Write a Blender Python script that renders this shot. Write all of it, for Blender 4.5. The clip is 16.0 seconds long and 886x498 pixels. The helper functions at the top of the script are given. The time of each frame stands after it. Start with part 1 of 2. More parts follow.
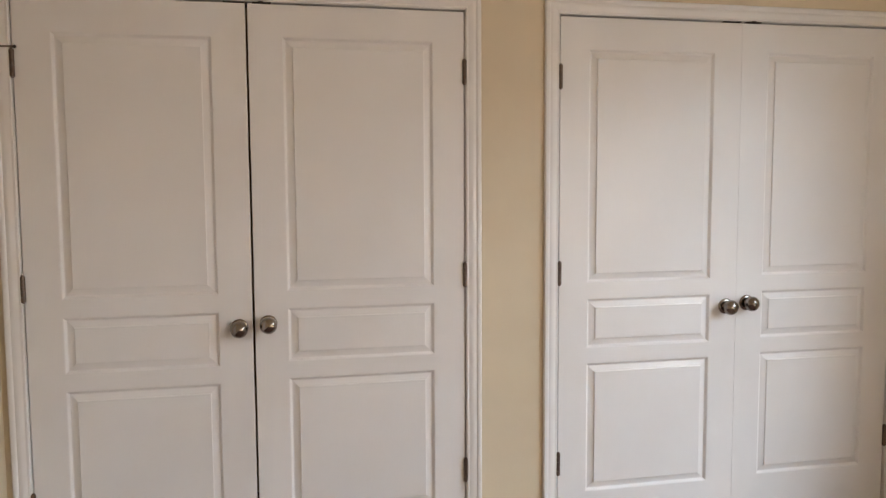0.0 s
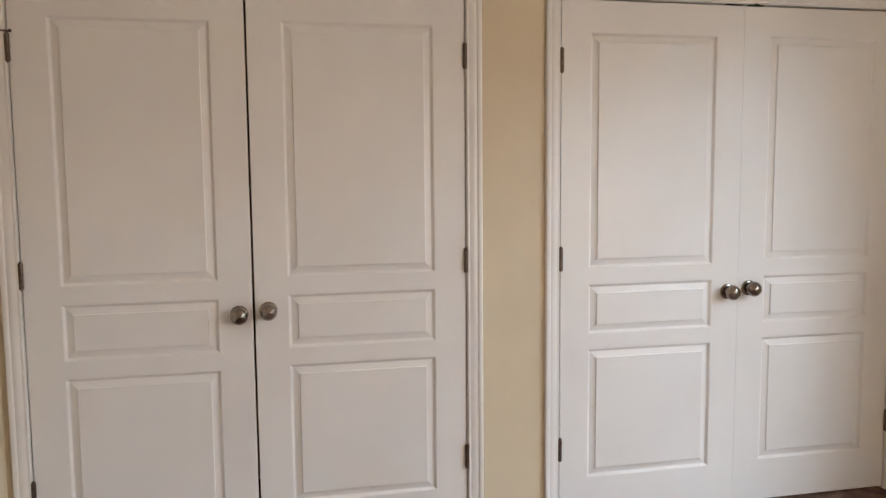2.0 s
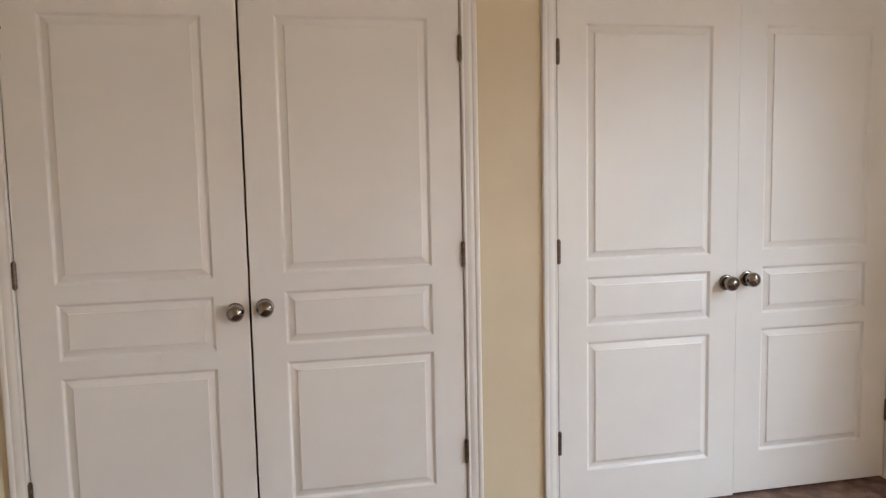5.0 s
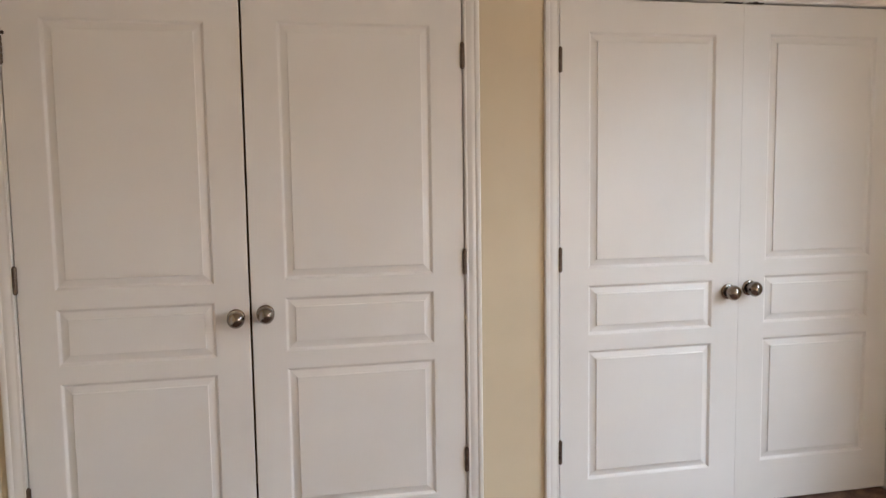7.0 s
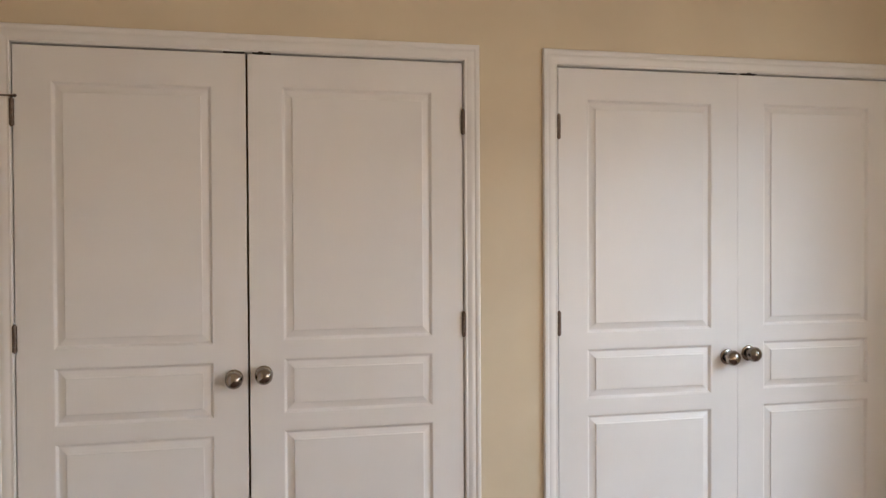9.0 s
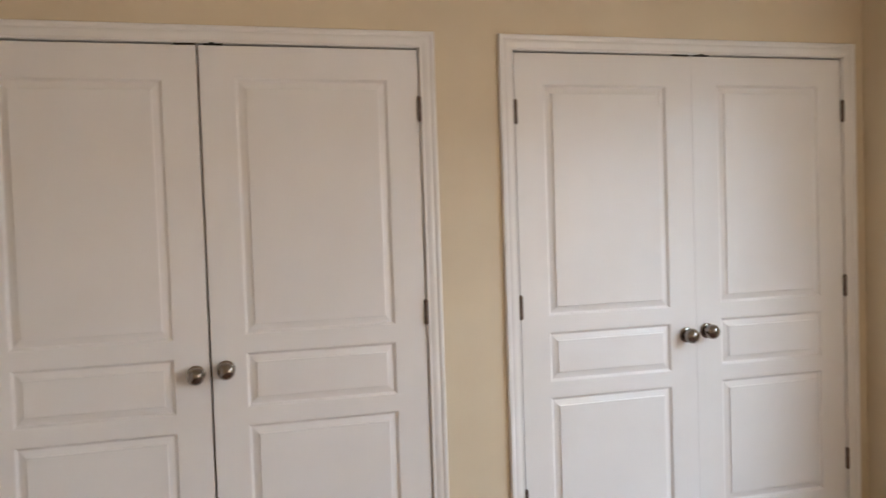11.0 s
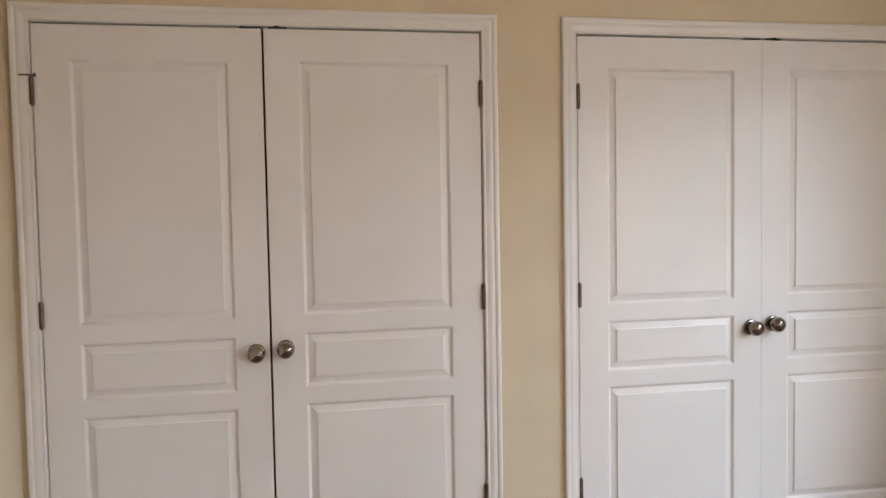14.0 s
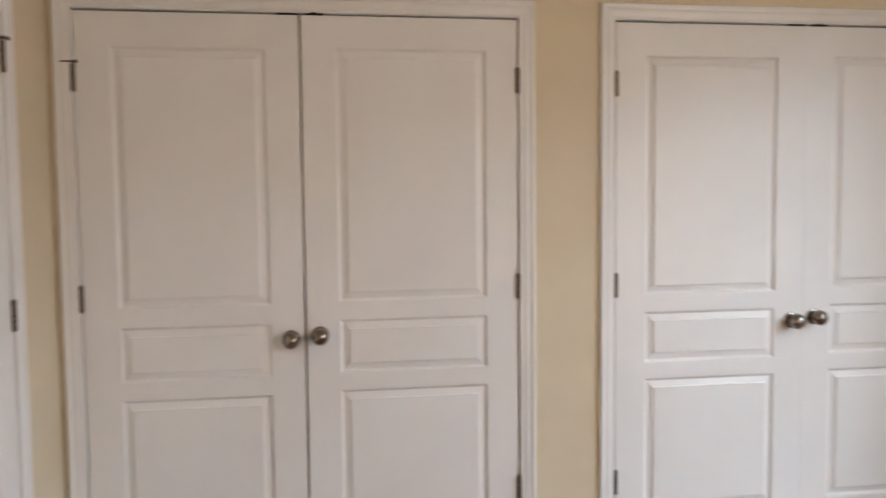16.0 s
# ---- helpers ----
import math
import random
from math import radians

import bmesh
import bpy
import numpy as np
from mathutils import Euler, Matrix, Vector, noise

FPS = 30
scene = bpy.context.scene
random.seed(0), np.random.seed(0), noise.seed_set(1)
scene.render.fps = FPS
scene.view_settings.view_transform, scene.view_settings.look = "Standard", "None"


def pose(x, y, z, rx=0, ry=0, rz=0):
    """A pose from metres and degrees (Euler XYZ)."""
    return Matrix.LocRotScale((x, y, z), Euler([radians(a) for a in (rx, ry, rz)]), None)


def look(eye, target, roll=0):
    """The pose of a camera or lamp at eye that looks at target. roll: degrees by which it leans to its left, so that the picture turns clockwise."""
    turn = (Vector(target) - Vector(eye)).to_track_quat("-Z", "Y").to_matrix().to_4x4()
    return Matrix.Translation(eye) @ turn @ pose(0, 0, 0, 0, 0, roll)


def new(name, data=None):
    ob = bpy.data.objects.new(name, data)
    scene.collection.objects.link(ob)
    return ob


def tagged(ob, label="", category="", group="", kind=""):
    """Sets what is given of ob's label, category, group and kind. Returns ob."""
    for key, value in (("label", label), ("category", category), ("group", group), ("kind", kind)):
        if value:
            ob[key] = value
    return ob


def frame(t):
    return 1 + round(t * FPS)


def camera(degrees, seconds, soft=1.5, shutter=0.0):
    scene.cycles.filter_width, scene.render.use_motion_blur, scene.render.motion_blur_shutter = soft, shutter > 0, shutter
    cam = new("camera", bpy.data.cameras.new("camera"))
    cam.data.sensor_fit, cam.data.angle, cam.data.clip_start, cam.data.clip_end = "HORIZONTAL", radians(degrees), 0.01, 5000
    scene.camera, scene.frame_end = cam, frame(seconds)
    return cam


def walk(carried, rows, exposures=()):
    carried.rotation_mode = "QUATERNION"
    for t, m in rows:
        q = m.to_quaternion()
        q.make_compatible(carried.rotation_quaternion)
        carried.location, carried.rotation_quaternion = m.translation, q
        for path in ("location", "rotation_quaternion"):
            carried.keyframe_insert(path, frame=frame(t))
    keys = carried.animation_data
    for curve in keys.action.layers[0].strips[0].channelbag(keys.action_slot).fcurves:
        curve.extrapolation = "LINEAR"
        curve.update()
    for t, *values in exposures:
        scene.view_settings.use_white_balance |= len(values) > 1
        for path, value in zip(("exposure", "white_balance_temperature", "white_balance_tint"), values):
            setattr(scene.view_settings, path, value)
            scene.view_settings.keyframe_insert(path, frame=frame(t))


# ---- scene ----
# ---------------------------------------------------------------- camera
cam = camera(58.0, 16.0, soft=1.35, shutter=0.9)
walk(cam, [
    (0.0, pose(0.0671, -2.9115, 1.4116, 85.206, 0.311, -12.186)),
    (0.5, pose(0.0683, -2.9117, 1.4100, 85.364, 0.309, -12.164)),
    (1.0, pose(0.0646, -2.9103, 1.4049, 85.232, 0.443, -12.146)),
    (1.5, pose(0.0618, -2.9016, 1.3996, 84.690, 0.613, -12.299)),
    (2.0, pose(0.0611, -2.8915, 1.3963, 84.445, 0.496, -12.338)),
    (2.5, pose(0.0640, -2.8915, 1.3985, 84.651, -0.120, -12.280)),
    (3.0, pose(0.0645, -2.8899, 1.3963, 84.577, 0.465, -12.211)),
    (3.5, pose(0.0616, -2.8891, 1.3930, 84.760, 0.143, -12.273)),
    (3.9, pose(0.0558, -2.8885, 1.3885, 84.935, 0.422, -12.460)),
    (4.0, pose(0.0543, -2.8883, 1.3874, 84.935, 0.492, -11.812)),
    (4.0333, pose(0.0552, -2.8877, 1.3872, 84.878, 0.574, -11.680)),
    (4.1, pose(0.0569, -2.8866, 1.3869, 84.763, 0.739, -11.980)),
    (4.2, pose(0.0596, -2.8848, 1.3864, 84.590, 0.987, -12.394)),
    (6.5, pose(0.0695, -2.8631, 1.3975, 83.937, 1.318, -12.613)),
    (7.0, pose(0.0662, -2.8653, 1.3977, 84.478, 0.807, -12.500)),
    (7.5, pose(0.0639, -2.8709, 1.3980, 85.231, 0.411, -12.586)),
    (8.0, pose(0.0646, -2.8698, 1.3943, 85.476, 0.187, -12.801)),
    (8.2, pose(0.0642, -2.8741, 1.3922, 87.351, 0.119, -12.346)),
    (10.3, pose(0.0756, -2.8912, 1.3882, 89.679, 0.179, -13.731)),
    (10.4, pose(0.0788, -2.8881, 1.3871, 88.430, 0.341, -14.500)),
    (10.5, pose(0.0819, -2.8851, 1.3860, 88.153, 0.502, -13.917)),
    (10.6, pose(0.0812, -2.8858, 1.3897, 88.450, 0.789, -13.840)),
    (10.9, pose(0.0790, -2.8880, 1.4010, 87.920, 1.650, -14.740)),
    (11.0, pose(0.0777, -2.8884, 1.4053, 87.898, 1.916, -15.056)),
    (11.1, pose(0.0800, -2.8890, 1.4050, 87.860, 2.060, -15.720)),
    (11.5, pose(0.0883, -2.8917, 1.4010, 87.663, 2.091, -15.526)),
    (12.0, pose(0.0859, -2.8888, 1.3938, 87.491, 2.067, -15.129)),
    (12.5, pose(0.0824, -2.8837, 1.3985, 87.098, 1.880, -14.148)),
    (13.0, pose(0.0911, -2.8742, 1.4101, 86.892, 0.942, -12.455)),
    (13.4, pose(0.0903, -2.8824, 1.4115, 87.830, 0.577, -12.120)),
    (13.5, pose(0.0901, -2.8845, 1.4118, 87.676, 0.486, -11.799)),
    (13.6, pose(0.0898, -2.8849, 1.4104, 87.400, 0.587, -11.420)),
    (14.0, pose(0.0885, -2.8865, 1.4048, 86.918, 0.991, -10.641)),
    (14.5, pose(0.0918, -2.8734, 1.3994, 86.019, 0.774, -10.104)),
    (14.9, pose(0.0855, -2.8724, 1.4010, 86.220, -0.305, -8.750)),
    (15.0, pose(0.0839, -2.8722, 1.4014, 85.986, -0.575, -9.459)),
    (15.1, pose(0.0842, -2.8717, 1.4011, 85.900, -0.137, -9.930)),
    (15.5, pose(0.0852, -2.8696, 1.4001, 86.256, 1.615, -9.817)),
    (15.9, pose(0.0813, -2.8700, 1.3940, 86.300, 0.900, -9.140)),
    (16.0, pose(0.0804, -2.8700, 1.3926, 86.332, 0.606, -8.312)),
], exposures=[(0.0, 1.60, 6570, 15), (8.2, 1.60, 6570, 15), (10.3, 1.645, 6420, 15), (16.0, 1.645, 6420, 15)])

# ---------------------------------------------------------------- plan, in metres
LEAF = (0.7510, 0.7767, 0.7633, 0.7265)   # widths of the four leaves, west to east
XR = 1.9166                    # seam of the second closet; the first one's is x = 0
SIDE = 0.0042                  # gap beside each leaf
TOP_GAP, BOTTOM = 0.0072, 0.010  # gap over each leaf, and its usual bottom
HEAD = 2.040                   # underside of the head jamb
X_LEFT, X_RIGHT = -0.836, 2.757
Y_FRONT, CEIL = -6.20, 2.44
WINDOWS = ((-2.28, -0.84), (-4.35, -3.05))     # south and north sides of the two windows
WIN_Z0, WIN_Z1 = 0.43, 2.13

# ---------------------------------------------------------------- light
world = bpy.data.worlds.new("world")
scene.world = world
world.use_nodes = True
sky = world.node_tree.nodes.new("ShaderNodeTexSky")
sky.sky_type = "NISHITA"
sky.sun_disc = False
sky.sun_elevation, sky.sun_rotation = radians(34), radians(34)
world.node_tree.links.new(sky.outputs[0], world.node_tree.nodes["Background"].inputs[0])
world.node_tree.nodes["Background"].inputs[1].default_value = 0.05

# daylight through each window: high sky beyond the first, light off sunny ground in the opening of the second
def window_light(energy, color, m, wide, high):
    lamp = bpy.data.lights.new("window_daylight", "AREA")
    lamp.shape, lamp.size, lamp.size_y = "RECTANGLE", wide, high
    lamp.energy, lamp.color = energy, color
    new("window_daylight", lamp).matrix_world = m


window_light(230.0, (0.68, 0.855, 1.0), look((X_RIGHT + 2.4, -4.1, 3.7), (X_RIGHT, -4.1, 1.1)), 6.2, 3.2)
window_light(14.0, (1.0, 0.885, 0.75), look((X_RIGHT + 0.05, -3.70, 1.24), (X_RIGHT - 1.0, -3.40, 1.94)), 1.18, 1.5)
sun = bpy.data.lights.new("sun", "SUN")
sun.energy, sun.angle, sun.color = 2.0, radians(0.5), (1.0, 0.895, 0.66)
sun_ob = new("sun", sun)
SUN_TURN, SUN_HIGH = radians(56), radians(34)    # from the north-east, through the window
sun_ob.matrix_world = look((math.cos(SUN_HIGH) * math.cos(SUN_TURN) * 9, math.cos(SUN_HIGH) * math.sin(SUN_TURN) * 9, math.sin(SUN_HIGH) * 9), (0, 0, 0))


# ---------------------------------------------------------------- materials
def material(name, base, rough, metal=0.0):
    m = bpy.data.materials.new(name)
    m.use_nodes = True
    b = m.node_tree.nodes["Principled BSDF"]
    b.inputs["Base Color"].default_value = (*base, 1)
    b.inputs["Roughness"].default_value = rough
    b.inputs["Metallic"].default_value = metal
    return m, m.node_tree, b


def noise_tex(nt, scale, detail=3.0, stretch=(1, 1, 1)):
    co = nt.nodes.new("ShaderNodeTexCoord")
    mp = nt.nodes.new("ShaderNodeMapping")
    mp.inputs["Scale"].default_value = stretch
    no = nt.nodes.new("ShaderNodeTexNoise")
    no.inputs["Scale"].default_value = scale
    no.inputs["Detail"].default_value = detail
    nt.links.new(co.outputs["Object"], mp.inputs["Vector"])
    nt.links.new(mp.outputs[0], no.inputs["Vector"])
    return no.outputs["Fac"]


def ramp(nt, fac, stops):
    r = nt.nodes.new("ShaderNodeValToRGB")
    while len(r.color_ramp.elements) < len(stops):
        r.color_ramp.elements.new(0.5)
    for e, (p, c) in zip(r.color_ramp.elements, stops):
        e.position, e.color = p, (*c, 1)
    nt.links.new(fac, r.inputs[0])
    return r.outputs[0]


def bump(nt, b, layers):
    last = None
    for fac, strength, dist in layers:
        n = nt.nodes.new("ShaderNodeBump")
        n.inputs["Strength"].default_value = strength
        n.inputs["Distance"].default_value = dist
        nt.links.new(fac, n.inputs["Height"])
        if last:
            nt.links.new(last, n.inputs["Normal"])
        last = n.outputs[0]
    nt.links.new(last, b.inputs["Normal"])


def vary_rough(nt, b, fac, lo, hi):
    n = nt.nodes.new("ShaderNodeMapRange")
    n.inputs["To Min"].default_value, n.inputs["To Max"].default_value = lo, hi
    n.inputs["From Min"].default_value, n.inputs["From Max"].default_value = 0.1, 0.9
    nt.links.new(fac, n.inputs["Value"])
    nt.links.new(n.outputs[0], b.inputs["Roughness"])


def door_paint():
    m, nt, b = material("white_door_paint", (0.80, 0.78, 0.75), 0.36)
    b.inputs["Specular IOR Level"].default_value = 0.42
    big = noise_tex(nt, 2.2, 4)
    nt.links.new(ramp(nt, big, [(0.3, (0.772, 0.752, 0.732)), (0.7, (0.812, 0.796, 0.781))]), b.inputs["Base Color"])
    vary_rough(nt, b, noise_tex(nt, 3.4, 3), 0.26, 0.40)
    bump(nt, b, [(noise_tex(nt, 60, 3, (3.0, 3.0, 0.22)), 0.10, 0.0012), (noise_tex(nt, 420, 2), 0.10, 0.0006),
                 (noise_tex(nt, 5, 2), 0.12, 0.01), (noise_tex(nt, 2.2, 1), 0.10, 0.03)])
    return m


def trim_paint():
    m, nt, b = material("white_trim_paint", (0.80, 0.785, 0.76), 0.33)
    nt.links.new(ramp(nt, noise_tex(nt, 3, 4), [(0.3, (0.775, 0.755, 0.73)), (0.7, (0.82, 0.805, 0.78))]), b.inputs["Base Color"])
    vary_rough(nt, b, noise_tex(nt, 6, 4), 0.30, 0.40)
    bump(nt, b, [(noise_tex(nt, 90, 3), 0.06, 0.001)])
    return m


def wall_paint():
    m, nt, b = material("cream_wall_paint", (0.60, 0.50, 0.33), 0.62)
    nt.links.new(ramp(nt, noise_tex(nt, 2.6, 5), [(0.3, (0.650, 0.548, 0.395)), (0.7, (0.700, 0.598, 0.435))]), b.inputs["Base Color"])
    vary_rough(nt, b, noise_tex(nt, 4, 4), 0.52, 0.70)
    bump(nt, b, [(noise_tex(nt, 260, 3), 0.22, 0.0012), (noise_tex(nt, 7, 3), 0.10, 0.006)])
    return m


def ceiling_paint():
    m, nt, b = material("flat_ceiling_paint", (0.80, 0.735, 0.605), 0.85)
    bump(nt, b, [(noise_tex(nt, 180, 3), 0.25, 0.0015)])
    return m


def carpet_pile():
    m, nt, b = material("brown_carpet", (0.13, 0.075, 0.055), 0.95)
    patches = ramp(nt, noise_tex(nt, 11, 7), [(0.34, (0.150, 0.086, 0.064)), (0.5, (0.230, 0.135, 0.102)), (0.66, (0.350, 0.215, 0.165))])
    tufts = ramp(nt, noise_tex(nt, 130, 2), [(0.3, (0.62, 0.62, 0.62)), (0.7, (1.0, 1.0, 1.0))])
    mix = nt.nodes.new("ShaderNodeMix")
    mix.data_type, mix.blend_type = "RGBA", "MULTIPLY"
    mix.inputs[0].default_value = 1.0
    nt.links.new(patches, mix.inputs[6])
    nt.links.new(tufts, mix.inputs[7])
    nt.links.new(mix.outputs[2], b.inputs["Base Color"])
    bump(nt, b, [(noise_tex(nt, 350, 3), 0.8, 0.004), (noise_tex(nt, 14, 3), 0.4, 0.01)])
    return m


def nickel():
    m, nt, b = material("satin_nickel", (0.44, 0.41, 0.375), 0.24, 1.0)
    vary_rough(nt, b, noise_tex(nt, 40, 4), 0.11, 0.20)
    nt.links.new(ramp(nt, noise_tex(nt, 25, 4), [(0.3, (0.245, 0.212, 0.186)), (0.7, (0.335, 0.30, 0.27))]), b.inputs["Base Color"])
    return m


def hinge_metal():
    m, nt, b = material("tarnished_hinge_metal", (0.30, 0.26, 0.22), 0.42, 1.0)
    vary_rough(nt, b, noise_tex(nt, 70, 4), 0.34, 0.52)
    nt.links.new(ramp(nt, noise_tex(nt, 60, 4), [(0.3, (0.135, 0.102, 0.082)), (0.7, (0.215, 0.172, 0.145))]), b.inputs["Base Color"])
    return m


DOOR, TRIM, WALL, CEILING, CARPET = door_paint(), trim_paint(), wall_paint(), ceiling_paint(), carpet_pile()
NICKEL, HINGE = nickel(), hinge_metal()
DARK, nt_, b_ = material("dark_catch_metal", (0.05, 0.045, 0.04), 0.5, 0.6)
bump(nt_, b_, [(noise_tex(nt_, 120, 2), 0.2, 0.001)])
RUBBER, nt_, b_ = material("brown_rubber", (0.07, 0.05, 0.04), 0.7)
bump(nt_, b_, [(noise_tex(nt_, 200, 2), 0.2, 0.001)])
GLASS, nt_, b_ = material("window_glass", (1, 1, 1), 0.02)
b_.inputs["Transmission Weight"].default_value = 1.0


# ---------------------------------------------------------------- building helpers
def part(name, bm, mat, parent=None, label="", at=None, smooth=False, sharp=38):
    """Link a bmesh as one mesh object, under parent if given."""
    bmesh.ops.recalc_face_normals(bm, faces=bm.faces)
    me = bpy.data.meshes.new(name)
    bm.to_mesh(me)
    bm.free()
    me.materials.append(mat)
    if smooth:
        for p in me.polygons:
            p.use_smooth = True
        me.set_sharp_from_angle(angle=radians(sharp))
    ob = new(name, me)
    ob.parent = parent
    if at is not None:
        ob.matrix_basis = at
    return tagged(ob, label)


def empty(name, m, label="", category="", group="", kind=""):
    ob = new(name)
    ob.empty_display_size = 0.05
    ob.matrix_basis = m
    return tagged(ob, label, category, group, kind)


def box(bm, x0, x1, y0, y1, z0, z1, bevel=0.0):
    v = [bm.verts.new((x, y, z)) for x in (x0, x1) for y in (y0, y1) for z in (z0, z1)]
    fs = [bm.faces.new([v[i] for i in q]) for q in ((0, 1, 3, 2), (4, 6, 7, 5), (0, 4, 5, 1), (2, 3, 7, 6), (0, 2, 6, 4), (1, 5, 7, 3))]
    if bevel:
        bmesh.ops.bevel(bm, geom=list({e for f in fs for e in f.edges}), offset=bevel, segments=2, affect="EDGES", profile=0.6)
    return bm


def box_part(name, mat, parent, x0, x1, y0, y1, z0, z1, bevel=0.0015, label=""):
    return part(name, box(bmesh.new(), x0, x1, y0, y1, z0, z1, bevel), mat, parent, label)


def lathe(bm, rings, n=40, axis="y", centre=(0, 0, 0)):
    """Turn (along, radius) rings round an axis; the first and last ring are closed."""
    c, loops = Vector(centre), []
    for a, r in rings:
        loop = []
        for i in range(n):
            u, w = r * math.cos(2 * math.pi * i / n), r * math.sin(2 * math.pi * i / n)
            p = {"y": (u, a, w), "z": (u, w, a), "x": (a, u, w)}[axis]
            loop.append(bm.verts.new(c + Vector(p)))
        loops.append(loop)
    for a, b in zip(loops, loops[1:]):
        for i in range(n):
            j = (i + 1) % n
            bm.faces.new((a[i], a[j], b[j], b[i]))
    bm.faces.new(loops[0])
    bm.faces.new(loops[-1])
    return bm


def pierced_wall(name, m, xs, zs, holes, thick, label):
    """A wall in its own x-z plane, its face at y = 0 and its back at y = thick, with holes given as cells of the grid."""
    bm = bmesh.new()
    solid = {(i, k) for i in range(len(xs) - 1) for k in range(len(zs) - 1)} - set(holes)
    cache = {}

    def vert(x, y, z):
        key = (x, y, z)
        if key not in cache:
            cache[key] = bm.verts.new(key)
        return cache[key]
    for i, k in solid:
        x0, x1, z0, z1 = xs[i], xs[i + 1], zs[k], zs[k + 1]
        for y in (0.0, thick):
            bm.faces.new([vert(*p) for p in ((x0, y, z0), (x1, y, z0), (x1, y, z1), (x0, y, z1))])
        for di, dk, a, b in ((-1, 0, (x0, z0), (x0, z1)), (1, 0, (x1, z0), (x1, z1)), (0, -1, (x0, z0), (x1, z0)), (0, 1, (x0, z1), (x1, z1))):
            if (i + di, k + dk) not in solid:
                bm.faces.new([vert(*p) for p in ((a[0], 0.0, a[1]), (b[0], 0.0, b[1]), (b[0], thick, b[1]), (a[0], thick, a[1]))])
    ob = part(name, bm, WALL, None, label, m)
    return tagged(ob, label, "wall", "", "structure")


# ---------------------------------------------------------------- the shell of the room
JAMB = 0.018
T = 0.115


def opening(c, left, right):
    """Rough opening round a pair of leaves that meet at c."""
    return c - left - SIDE - JAMB, c + right + SIDE + JAMB


l0, l1 = opening(0.0, LEAF[0], LEAF[1])
r0, r1 = opening(XR, LEAF[2], LEAF[3])
pierced_wall("wall_north", pose(0, 0, 0), [X_LEFT, l0, l1, r0, r1, X_RIGHT], [0.0, HEAD + JAMB, CEIL], [(1, 0), (3, 0)], T,
             "cream painted wall round two white double closet doors")
# side door in the west wall: hinge side at y = D1
D1, DW = -0.392, 0.762
d0, d1 = D1 - DW - SIDE - JAMB, D1 + SIDE + JAMB
pierced_wall("wall_west", pose(X_LEFT, 0, 0, 0, 0, 90), [Y_FRONT, d0, d1, T], [0.0, HEAD + JAMB, CEIL], [(1, 0)], T,
             "cream painted side wall with a white door")
pierced_wall("wall_east", pose(X_RIGHT, 0, 0, 0, 0, -90), [-T] + [-y for pair in WINDOWS for y in reversed(pair)] + [-Y_FRONT],
             [0.0, WIN_Z0, WIN_Z1, CEIL], [(1, 1), (3, 1)], T, "cream painted side wall with two windows, in shade")
pierced_wall("wall_south", pose(0, Y_FRONT, 0, 0, 0, 180), [-X_RIGHT - T, -X_LEFT + T], [0.0, CEIL], [], T, "plain cream painted wall")
tagged(part("floor", box(bmesh.new(), X_LEFT - 1.0, X_RIGHT + T, Y_FRONT - T, 0.85, -0.08, 0.0), CARPET), "mottled reddish brown carpet floor", "floor", "", "structure")
tagged(part("ceiling", box(bmesh.new(), X_LEFT - T, X_RIGHT + T, Y_FRONT - T, T, CEIL, CEIL + 0.1), CEILING), "flat cream painted ceiling", "ceiling", "", "structure")


def closet_shell(name, x0, x1):
    """Back, sides and top of a closet, behind its doors."""
    bm = bmesh.new()
    t = 0.05
    box(bm, x0 - t, x0, T, 0.75, 0.0, 2.3)
    box(bm, x1, x1 + t, T, 0.75, 0.0, 2.3)
    box(bm, x0 - t, x1 + t, 0.75, 0.8, 0.0, 2.3)
    box(bm, x0 - t, x1 + t, T, 0.8, 2.3, 2.35)
    tagged(part(name, bm, WALL), "plain closet interior behind the closed doors", "closet", "", "structure")


closet_shell("closet_1", l0, l1)
closet_shell("closet_2", r0, r1)
bm = bmesh.new()
box(bm, X_LEFT - 0.95, X_LEFT - 0.9, d0 - 0.3, d1 + 0.25, 0.0, 2.35)
box(bm, X_LEFT - 0.9, X_LEFT - T, d0 - 0.3, d0 - 0.25, 0.0, 2.35)
box(bm, X_LEFT - 0.9, X_LEFT - T, d1 + 0.2, d1 + 0.25, 0.0, 2.35)
box(bm, X_LEFT - 0.95, X_LEFT - T, d0 - 0.3, d1 + 0.25, 2.35, 2.4)
tagged(part("hallway", bm, WALL), "plain hallway walls behind the closed side door", "wall", "", "structure")


# ---------------------------------------------------------------- jambs and casings
CASING = ((0.0, 0.0), (0.0, 0.0085), (0.0014, 0.0098), (0.0060, 0.0105), (0.0080, 0.0095), (0.0098, 0.0095), (0.0126, 0.0110),
          (0.0225, 0.0125), (0.0325, 0.0145), (0.0352, 0.0136), (0.0372, 0.0136), (0.0400, 0.0165), (0.0442, 0.0182), (0.0510, 0.0185),
          (0.0545, 0.0175), (0.0565, 0.0145), (0.0565, 0.0))


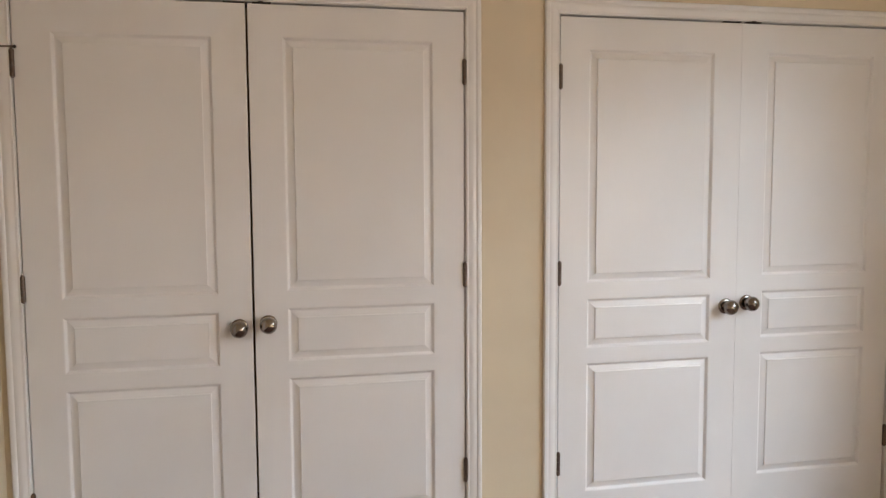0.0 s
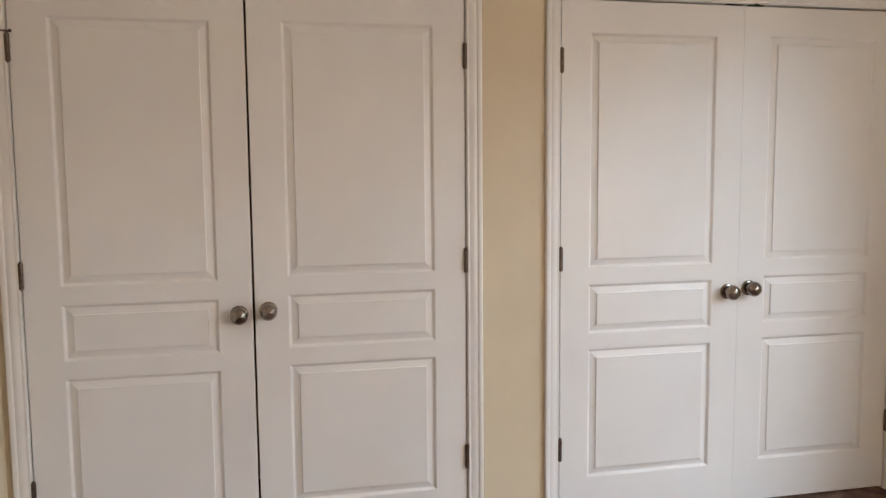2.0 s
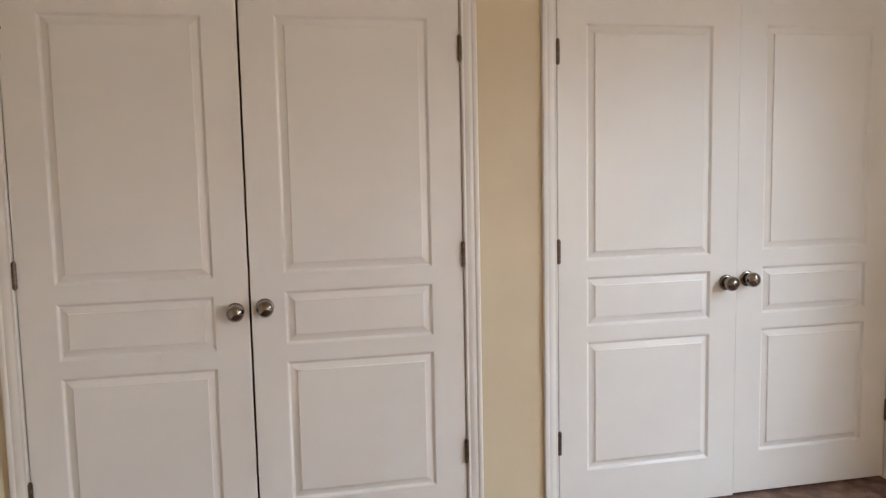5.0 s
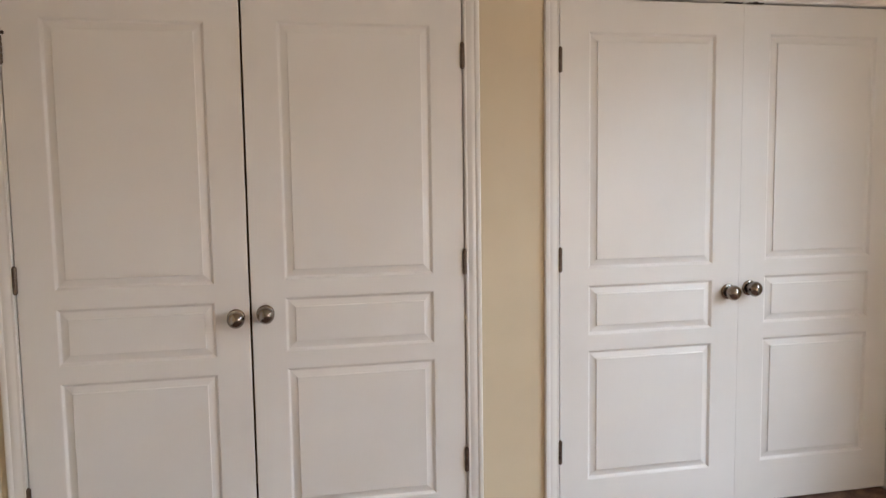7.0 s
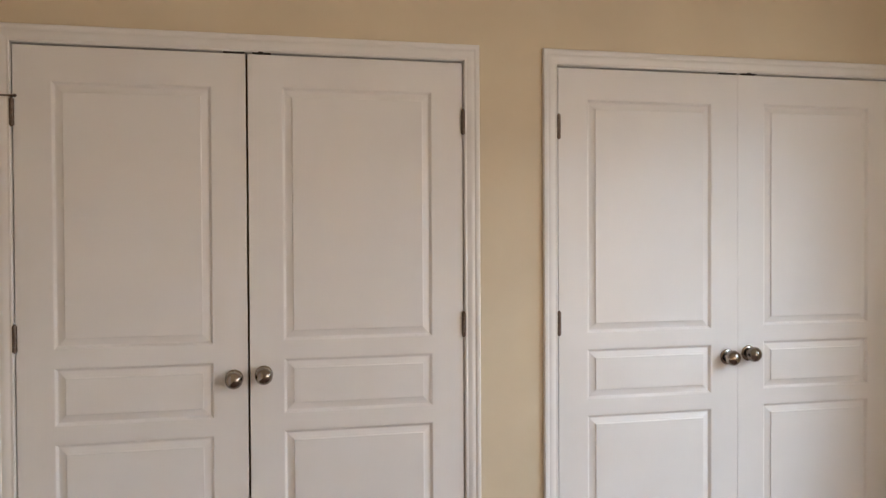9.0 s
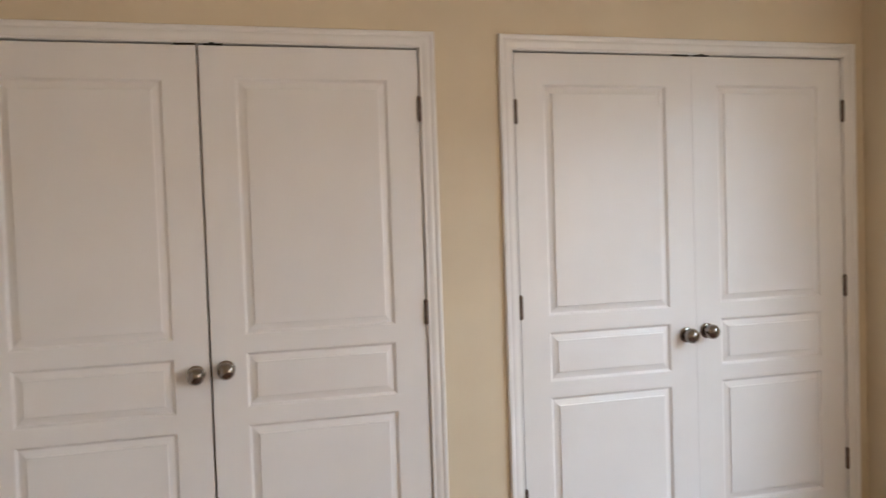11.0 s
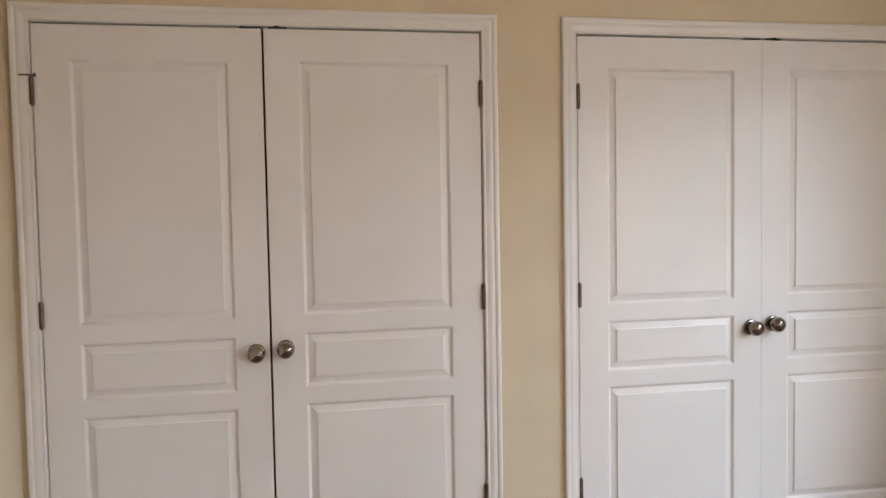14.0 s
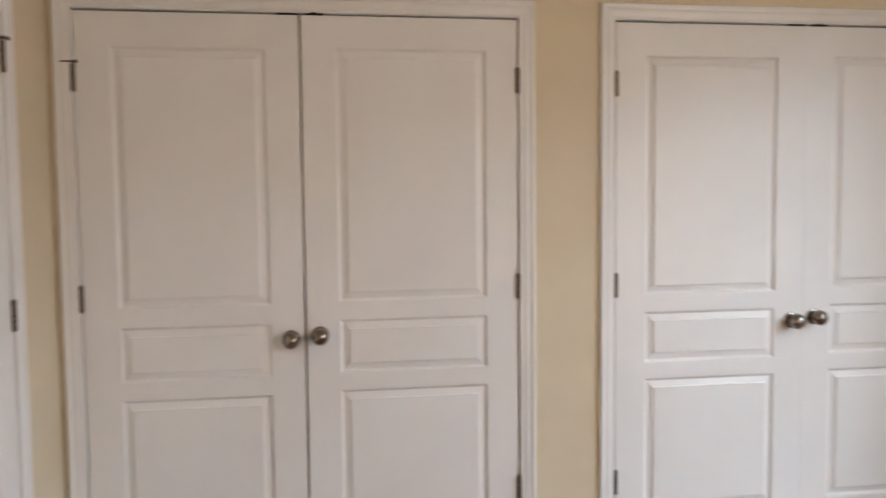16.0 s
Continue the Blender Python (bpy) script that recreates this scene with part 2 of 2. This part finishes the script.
def casing_leg(x, z_top, side):
    """A moulded upright whose inner edge is at x and which is mitred at the top; side -1 runs outward to the left."""
    bm = bmesh.new()
    lo = [bm.verts.new((x + side * u, -d, 0.0)) for u, d in CASING]
    hi = [bm.verts.new((x + side * u, -d, z_top + u)) for u, d in CASING]
    for i in range(len(lo) - 1):
        bm.faces.new((lo[i], lo[i + 1], hi[i + 1], hi[i]))
    bm.faces.new((lo[0], hi[0], hi[-1], lo[-1]))
    bm.faces.new(lo), bm.faces.new(hi)
    return bm


def casing_head(x0, x1, z):
    bm = bmesh.new()
    a = [bm.verts.new((x0 - u, -d, z + u)) for u, d in CASING]
    b = [bm.verts.new((x1 + u, -d, z + u)) for u, d in CASING]
    for i in range(len(a) - 1):
        bm.faces.new((a[i], a[i + 1], b[i + 1], b[i]))
    bm.faces.new((a[0], b[0], b[-1], a[-1]))
    bm.faces.new(a), bm.faces.new(b)
    return bm


def door_surround(number, m, x0, x1, label):
    """Jamb and moulded casing round an opening whose clear sides are at x0 and x1."""
    jamb = empty("door_jamb_%d" % number, m, "white painted door jamb", "door jamb", "", "structure")
    box_part("side_jamb", TRIM, jamb, x0 - JAMB, x0, 0.0, T, 0.0, HEAD)
    box_part("side_jamb", TRIM, jamb, x1, x1 + JAMB, 0.0, T, 0.0, HEAD)
    box_part("head_jamb", TRIM, jamb, x0 - JAMB, x1 + JAMB, 0.0, T, HEAD, HEAD + JAMB)
    case = empty("door_casing_%d" % number, m, label, "door casing", "", "structure")
    part("side_casing", casing_leg(x0 - 0.0025, HEAD + 0.0025, -1), TRIM, case, "", None, True)
    part("side_casing", casing_leg(x1 + 0.0025, HEAD + 0.0025, 1), TRIM, case, "", None, True)
    part("head_casing", casing_head(x0 - 0.0025, x1 + 0.0025, HEAD + 0.0025), TRIM, case, "", None, True)
    return jamb


j1 = door_surround(1, pose(0, 0, 0), -LEAF[0] - SIDE, LEAF[1] + SIDE, "white moulded casing round the closet doors")
j2 = door_surround(2, pose(0, 0, 0), XR - LEAF[2] - SIDE, XR + LEAF[3] + SIDE, "white moulded casing round the closet doors beside the corner")
door_surround(3, pose(X_LEFT, 0, 0, 0, 0, 90), D1 - DW - SIDE, D1 + SIDE, "white moulded casing round the side door")

# ball catches above the seams
for jamb, c in ((j1, 0.0), (j2, XR)):
    box_part("catch_plate", DARK, jamb, c - 0.078, c - 0.004, 0.001, 0.024, HEAD - 0.0035, HEAD - 0.0003, 0.0006, "dark metal ball catch strike")
    box_part("catch_tongue", DARK, jamb, c + 0.040, c + 0.058, -0.0035, 0.006, HEAD - 0.002, HEAD + 0.0075, 0.0012, "small dark catch tongue")
    box_part("catch_lip", DARK, jamb, c + 0.020, c + 0.085, -0.0012, 0.020, HEAD - 0.0035, HEAD - 0.0006, 0.0005, "dark metal catch lip")

# ---------------------------------------------------------------- doors
STILE = 0.1145
ROWS_Z = ((1.9210, 1.0190), (0.9590, 0.7600), (0.7025, 0.1800))      # panels, top and bottom
HINGES = (1.7674, 1.0172, 0.2620)                                     # hinge bottoms
KNOB_X = 0.0470
# moulding from the panel's outer edge inwards: inset and depth
STICKING = ((0.0, 0.0), (0.0014, 0.0002), (0.0034, 0.0011), (0.0064, 0.0044), (0.0092, 0.0086), (0.0118, 0.0107), (0.0150, 0.0112))
FIELD = ((0.0150, 0.0112), (0.0168, 0.0109), (0.0356, 0.0050), (0.0364, 0.0045), (0.0370, 0.0012), (0.0378, 0.0003), (0.0392, 0.0))


def ring_loops(bm, x0, x1, z0, z1, prof):
    loops = []
    for u, d in prof:
        loops.append([bm.verts.new(p) for p in ((x0 + u, d, z0 + u), (x1 - u, d, z0 + u), (x1 - u, d, z1 - u), (x0 + u, d, z1 - u))])
    for a, b in zip(loops, loops[1:]):
        for i in range(4):
            j = (i + 1) % 4
            bm.faces.new((a[i], a[j], b[j], b[i]))
    return loops


def slab_mesh(w, h):
    """The leaf with its three moulded recesses, open where the raised panels sit; its face at y = 0."""
    bm = bmesh.new()
    e = 0.0008
    xs = [e, STILE, w - STILE, w - e]
    zs = [e] + [z - BOTTOM for t, b in reversed(ROWS_Z) for z in (b, t)] + [h - e]
    grid = [[bm.verts.new((x, 0.0, z)) for z in zs] for x in xs]
    for i in range(3):
        for k in range(len(zs) - 1):
            if i == 1 and k % 2 == 1:
                continue
            bm.faces.new((grid[i][k], grid[i + 1][k], grid[i + 1][k + 1], grid[i][k + 1]))
    for k in (1, 3, 5):
        ring_loops(bm, xs[1], xs[2], zs[k], zs[k + 1], STICKING)
    bmesh.ops.remove_doubles(bm, verts=bm.verts, dist=1e-5)
    # eased edges, sides and back
    border = [(x, z) for x, z in ((e, e), (w - e, e), (w - e, h - e), (e, h - e))]
    outer = [(0, 0), (w, 0), (w, h), (0, h)]
    a = [bm.verts.new((x, 0.0, z)) for x, z in border]
    b = [bm.verts.new((x, e, z)) for x, z in outer]
    c = [bm.verts.new((x, 0.035, z)) for x, z in outer]
    for p, q in ((a, b), (b, c)):
        for i in range(4):
            j = (i + 1) % 4
            bm.faces.new((p[i], p[j], q[j], q[i]))
    bm.faces.new(c)
    return bm


def panel_mesh(w, h):
    """A raised panel, bevelled on its four sides."""
    bm = bmesh.new()
    loops = ring_loops(bm, 0, w, 0, h, FIELD)
    bm.faces.new(loops[-1])
    return bm


def hinge(parent, x, z, stop=0):
    """A butt hinge whose knuckles stand before the leaf's edge at x; stop: side to which a hinge-pin door stop points."""
    bm = bmesh.new()
    step, r = 0.089 / 5, 0.0080
    for i in range(5):
        a, b = i * step + 0.0005, (i + 1) * step - 0.0005
        lathe(bm, [(a, r - 0.0008), (a + 0.0006, r), (b - 0.0006, r), (b, r - 0.0008)], 20, "z", (x, -0.0074, z))
    lathe(bm, [(-0.004, 0.002), (-0.003, 0.0042), (0.0004, 0.0046), (0.0885, 0.0046), (0.092, 0.0046), (0.0935, 0.002)], 16, "z", (x, -0.0074, z))
    h = part("hinge", bm, HINGE, parent, "tarnished metal butt hinge", None, True)
    box_part("hinge_plate", HINGE, h, x - 0.0012, x + 0.0012, -0.003, 0.030, z, z + 0.089, 0.0003)
    if stop:
        zz = z + 0.0965
        bm = lathe(bmesh.new(), [(zz - 0.0025, 0.0080), (zz - 0.0015, 0.0098), (zz + 0.0015, 0.0098), (zz + 0.0025, 0.0080)], 20, "z", (x, -0.0074, 0))
        lathe(bm, [(x - 0.036, 0.0022), (x - 0.034, 0.0028), (x + 0.010, 0.0028), (x + 0.012, 0.0022)], 12, "x", (0, -0.0185, zz))
        lathe(bm, [(-0.0205, 0.0034), (-0.007, 0.0034)], 12, "y", (x, 0, zz))
        part("stop_arm", bm, HINGE, h, "hinge-pin door stop rod", None, True)
        bm = lathe(bmesh.new(), [(x + 0.0105, 0.0045), (x + 0.012, 0.0058), (x + 0.016, 0.0058), (x + 0.018, 0.004)], 16, "x", (0, -0.0185, zz))
        part("rubber_tip", bm, RUBBER, h, "brown rubber tip", None, True)
    return h


def knob(parent, x, z):
    rose = [(0.0, 0.0308), (-0.0022, 0.0315), (-0.0048, 0.0305), (-0.0068, 0.0272), (-0.0078, 0.0215), (-0.0082, 0.0145)]
    k = part("door_knob", lathe(bmesh.new(), [(-0.0080, 0.0150), (-0.011, 0.0125), (-0.017, 0.0110), (-0.022, 0.0118), (-0.025, 0.0140)], 40, "y", (x, 0, z)),
             NICKEL, parent, "round satin nickel door knob", None, True)
    part("rose", lathe(bmesh.new(), rose, 48, "y", (x, 0, z)), NICKEL, k, "", None, True)
    ball = [(-0.0235, 0.0125)]
    for i in range(1, 16):
        a = math.pi * (0.14 + 0.86 * i / 15.5)
        ball.append((-0.0440 + 0.0246 * math.cos(a), max(0.0008, 0.0303 * math.sin(a))))
    part("grip", lathe(bmesh.new(), ball, 48, "y", (x, 0, z)), NICKEL, k, "", None, True)


def door(name, m, w, hinge_right, knob_z, stop, label):
    """One leaf: slab, three raised panels, three hinges and a knob. Its origin is the lower left corner of its face."""
    d = empty(name, m, label, "closet door" if knob_z else "side door", "paired closet doors" if knob_z else "", "thing")
    h = HEAD - TOP_GAP - m.translation.z
    part("slab", slab_mesh(w, h), DOOR, d, "", None, True, 25)
    for top, bottom in ROWS_Z:
        part("raised_panel", panel_mesh(w - 2 * STILE, top - bottom), DOOR, d, "", pose(STILE, 0, bottom - BOTTOM), True, 10)
    x = w + 0.001 if hinge_right else -0.001
    for i, z in enumerate(HINGES):
        hinge(d, x, z - BOTTOM, stop if i == 0 else 0)
    if knob_z:
        knob(d, KNOB_X if hinge_right else w - KNOB_X, knob_z - BOTTOM)
    return d


GAP1, GAP2 = 0.0074, 0.0009
door("closet_door", pose(-LEAF[0], 0, BOTTOM - 0.003), LEAF[0] - GAP1 / 2, False, 0.900, 1, "white three-panel closet door with nickel knob and hinge-pin stop")
door("closet_door", pose(GAP1 / 2, 0, BOTTOM + 0.003), LEAF[1] - GAP1 / 2, True, 0.904, 0, "white three-panel closet door with nickel knob, closed")
door("closet_door", pose(XR - LEAF[2], 0, BOTTOM - 0.005), LEAF[2] - GAP2 / 2, False, 0.907, 0, "white three-panel closet door, brightly lit, nickel knob")
door("closet_door", pose(XR + GAP2 / 2, 0.0008, BOTTOM + 0.002), LEAF[3] - GAP2 / 2, True, 0.911, 0, "white three-panel closet door beside the shaded corner")
door("side_door", pose(X_LEFT, D1 - DW, BOTTOM, 0, 0, 90), DW, True, 0.0, 1, "white side door with tarnished hinges, closed")

# ---------------------------------------------------------------- windows in the east wall, beyond the view
def sash_window(number, a, b):
    win = empty("window_%d" % number, pose(X_RIGHT, 0, 0, 0, 0, -90), "white framed sash window letting in daylight", "window", "", "structure")
    for x0, x1, z0, z1 in ((a, a + 0.045, WIN_Z0, WIN_Z1), (b - 0.045, b, WIN_Z0, WIN_Z1), (a + 0.045, b - 0.045, WIN_Z0, WIN_Z0 + 0.05), (a + 0.045, b - 0.045, WIN_Z1 - 0.05, WIN_Z1)):
        box_part("window_frame", TRIM, win, x0, x1, 0.06, 0.11, z0, z1)
    zm = (WIN_Z0 + WIN_Z1) / 2
    box_part("meeting_rail", TRIM, win, a + 0.045, b - 0.045, 0.07, 0.105, zm - 0.018, zm + 0.018)
    for z0, z1 in ((WIN_Z0 + 0.05, zm - 0.018), (zm + 0.018, WIN_Z1 - 0.05)):
        p = box_part("pane", GLASS, win, a + 0.045, b - 0.045, 0.085, 0.089, z0, z1, 0)
        p.visible_shadow = False
    box_part("window_sill", TRIM, win, a - 0.04, b + 0.04, -0.035, 0.0, WIN_Z0 - 0.025, WIN_Z0 - 0.002, 0.004)


for i, (south, north) in enumerate(WINDOWS):
    sash_window(i + 1, -north, -south)

# ---------------------------------------------------------------- baseboards
BASE = ((0.0, 0.0), (0.0, 0.0125), (0.064, 0.0125), (0.069, 0.0112), (0.073, 0.0112), (0.080, 0.0080), (0.086, 0.0045), (0.088, 0.0))


def baseboard(m, x0, x1):
    """A moulded board along a wall's own x axis, standing on the floor."""
    bm = bmesh.new()
    a = [bm.verts.new((x0, -d, z)) for z, d in BASE]
    b = [bm.verts.new((x1, -d, z)) for z, d in BASE]
    for i in range(len(a)):
        j = (i + 1) % len(a)
        bm.faces.new((a[i], a[j], b[j], b[i]))
    bm.faces.new(a), bm.faces.new(b)
    tagged(part("baseboard", bm, TRIM, None, "", m, True), "white painted moulded baseboard along the wall", "baseboard", "", "structure")


REACH = SIDE + 0.0025 + CASING[-1][0] + 0.001           # from a leaf's edge to past its casing
NORTH, EAST = pose(0, 0, 0), pose(X_RIGHT, 0, 0, 0, 0, -90)
WEST, SOUTH = pose(X_LEFT, 0, 0, 0, 0, 90), pose(0, Y_FRONT, 0, 0, 0, 180)
baseboard(NORTH, LEAF[1] + REACH, XR - LEAF[2] - REACH)
baseboard(NORTH, XR + LEAF[3] + REACH, X_RIGHT - 0.0135)
baseboard(EAST, 0.0, -Y_FRONT)
baseboard(WEST, Y_FRONT, D1 - DW - REACH)
baseboard(WEST, D1 + REACH, 0.0)
baseboard(SOUTH, -X_RIGHT + 0.0135, -X_LEFT - 0.0135)
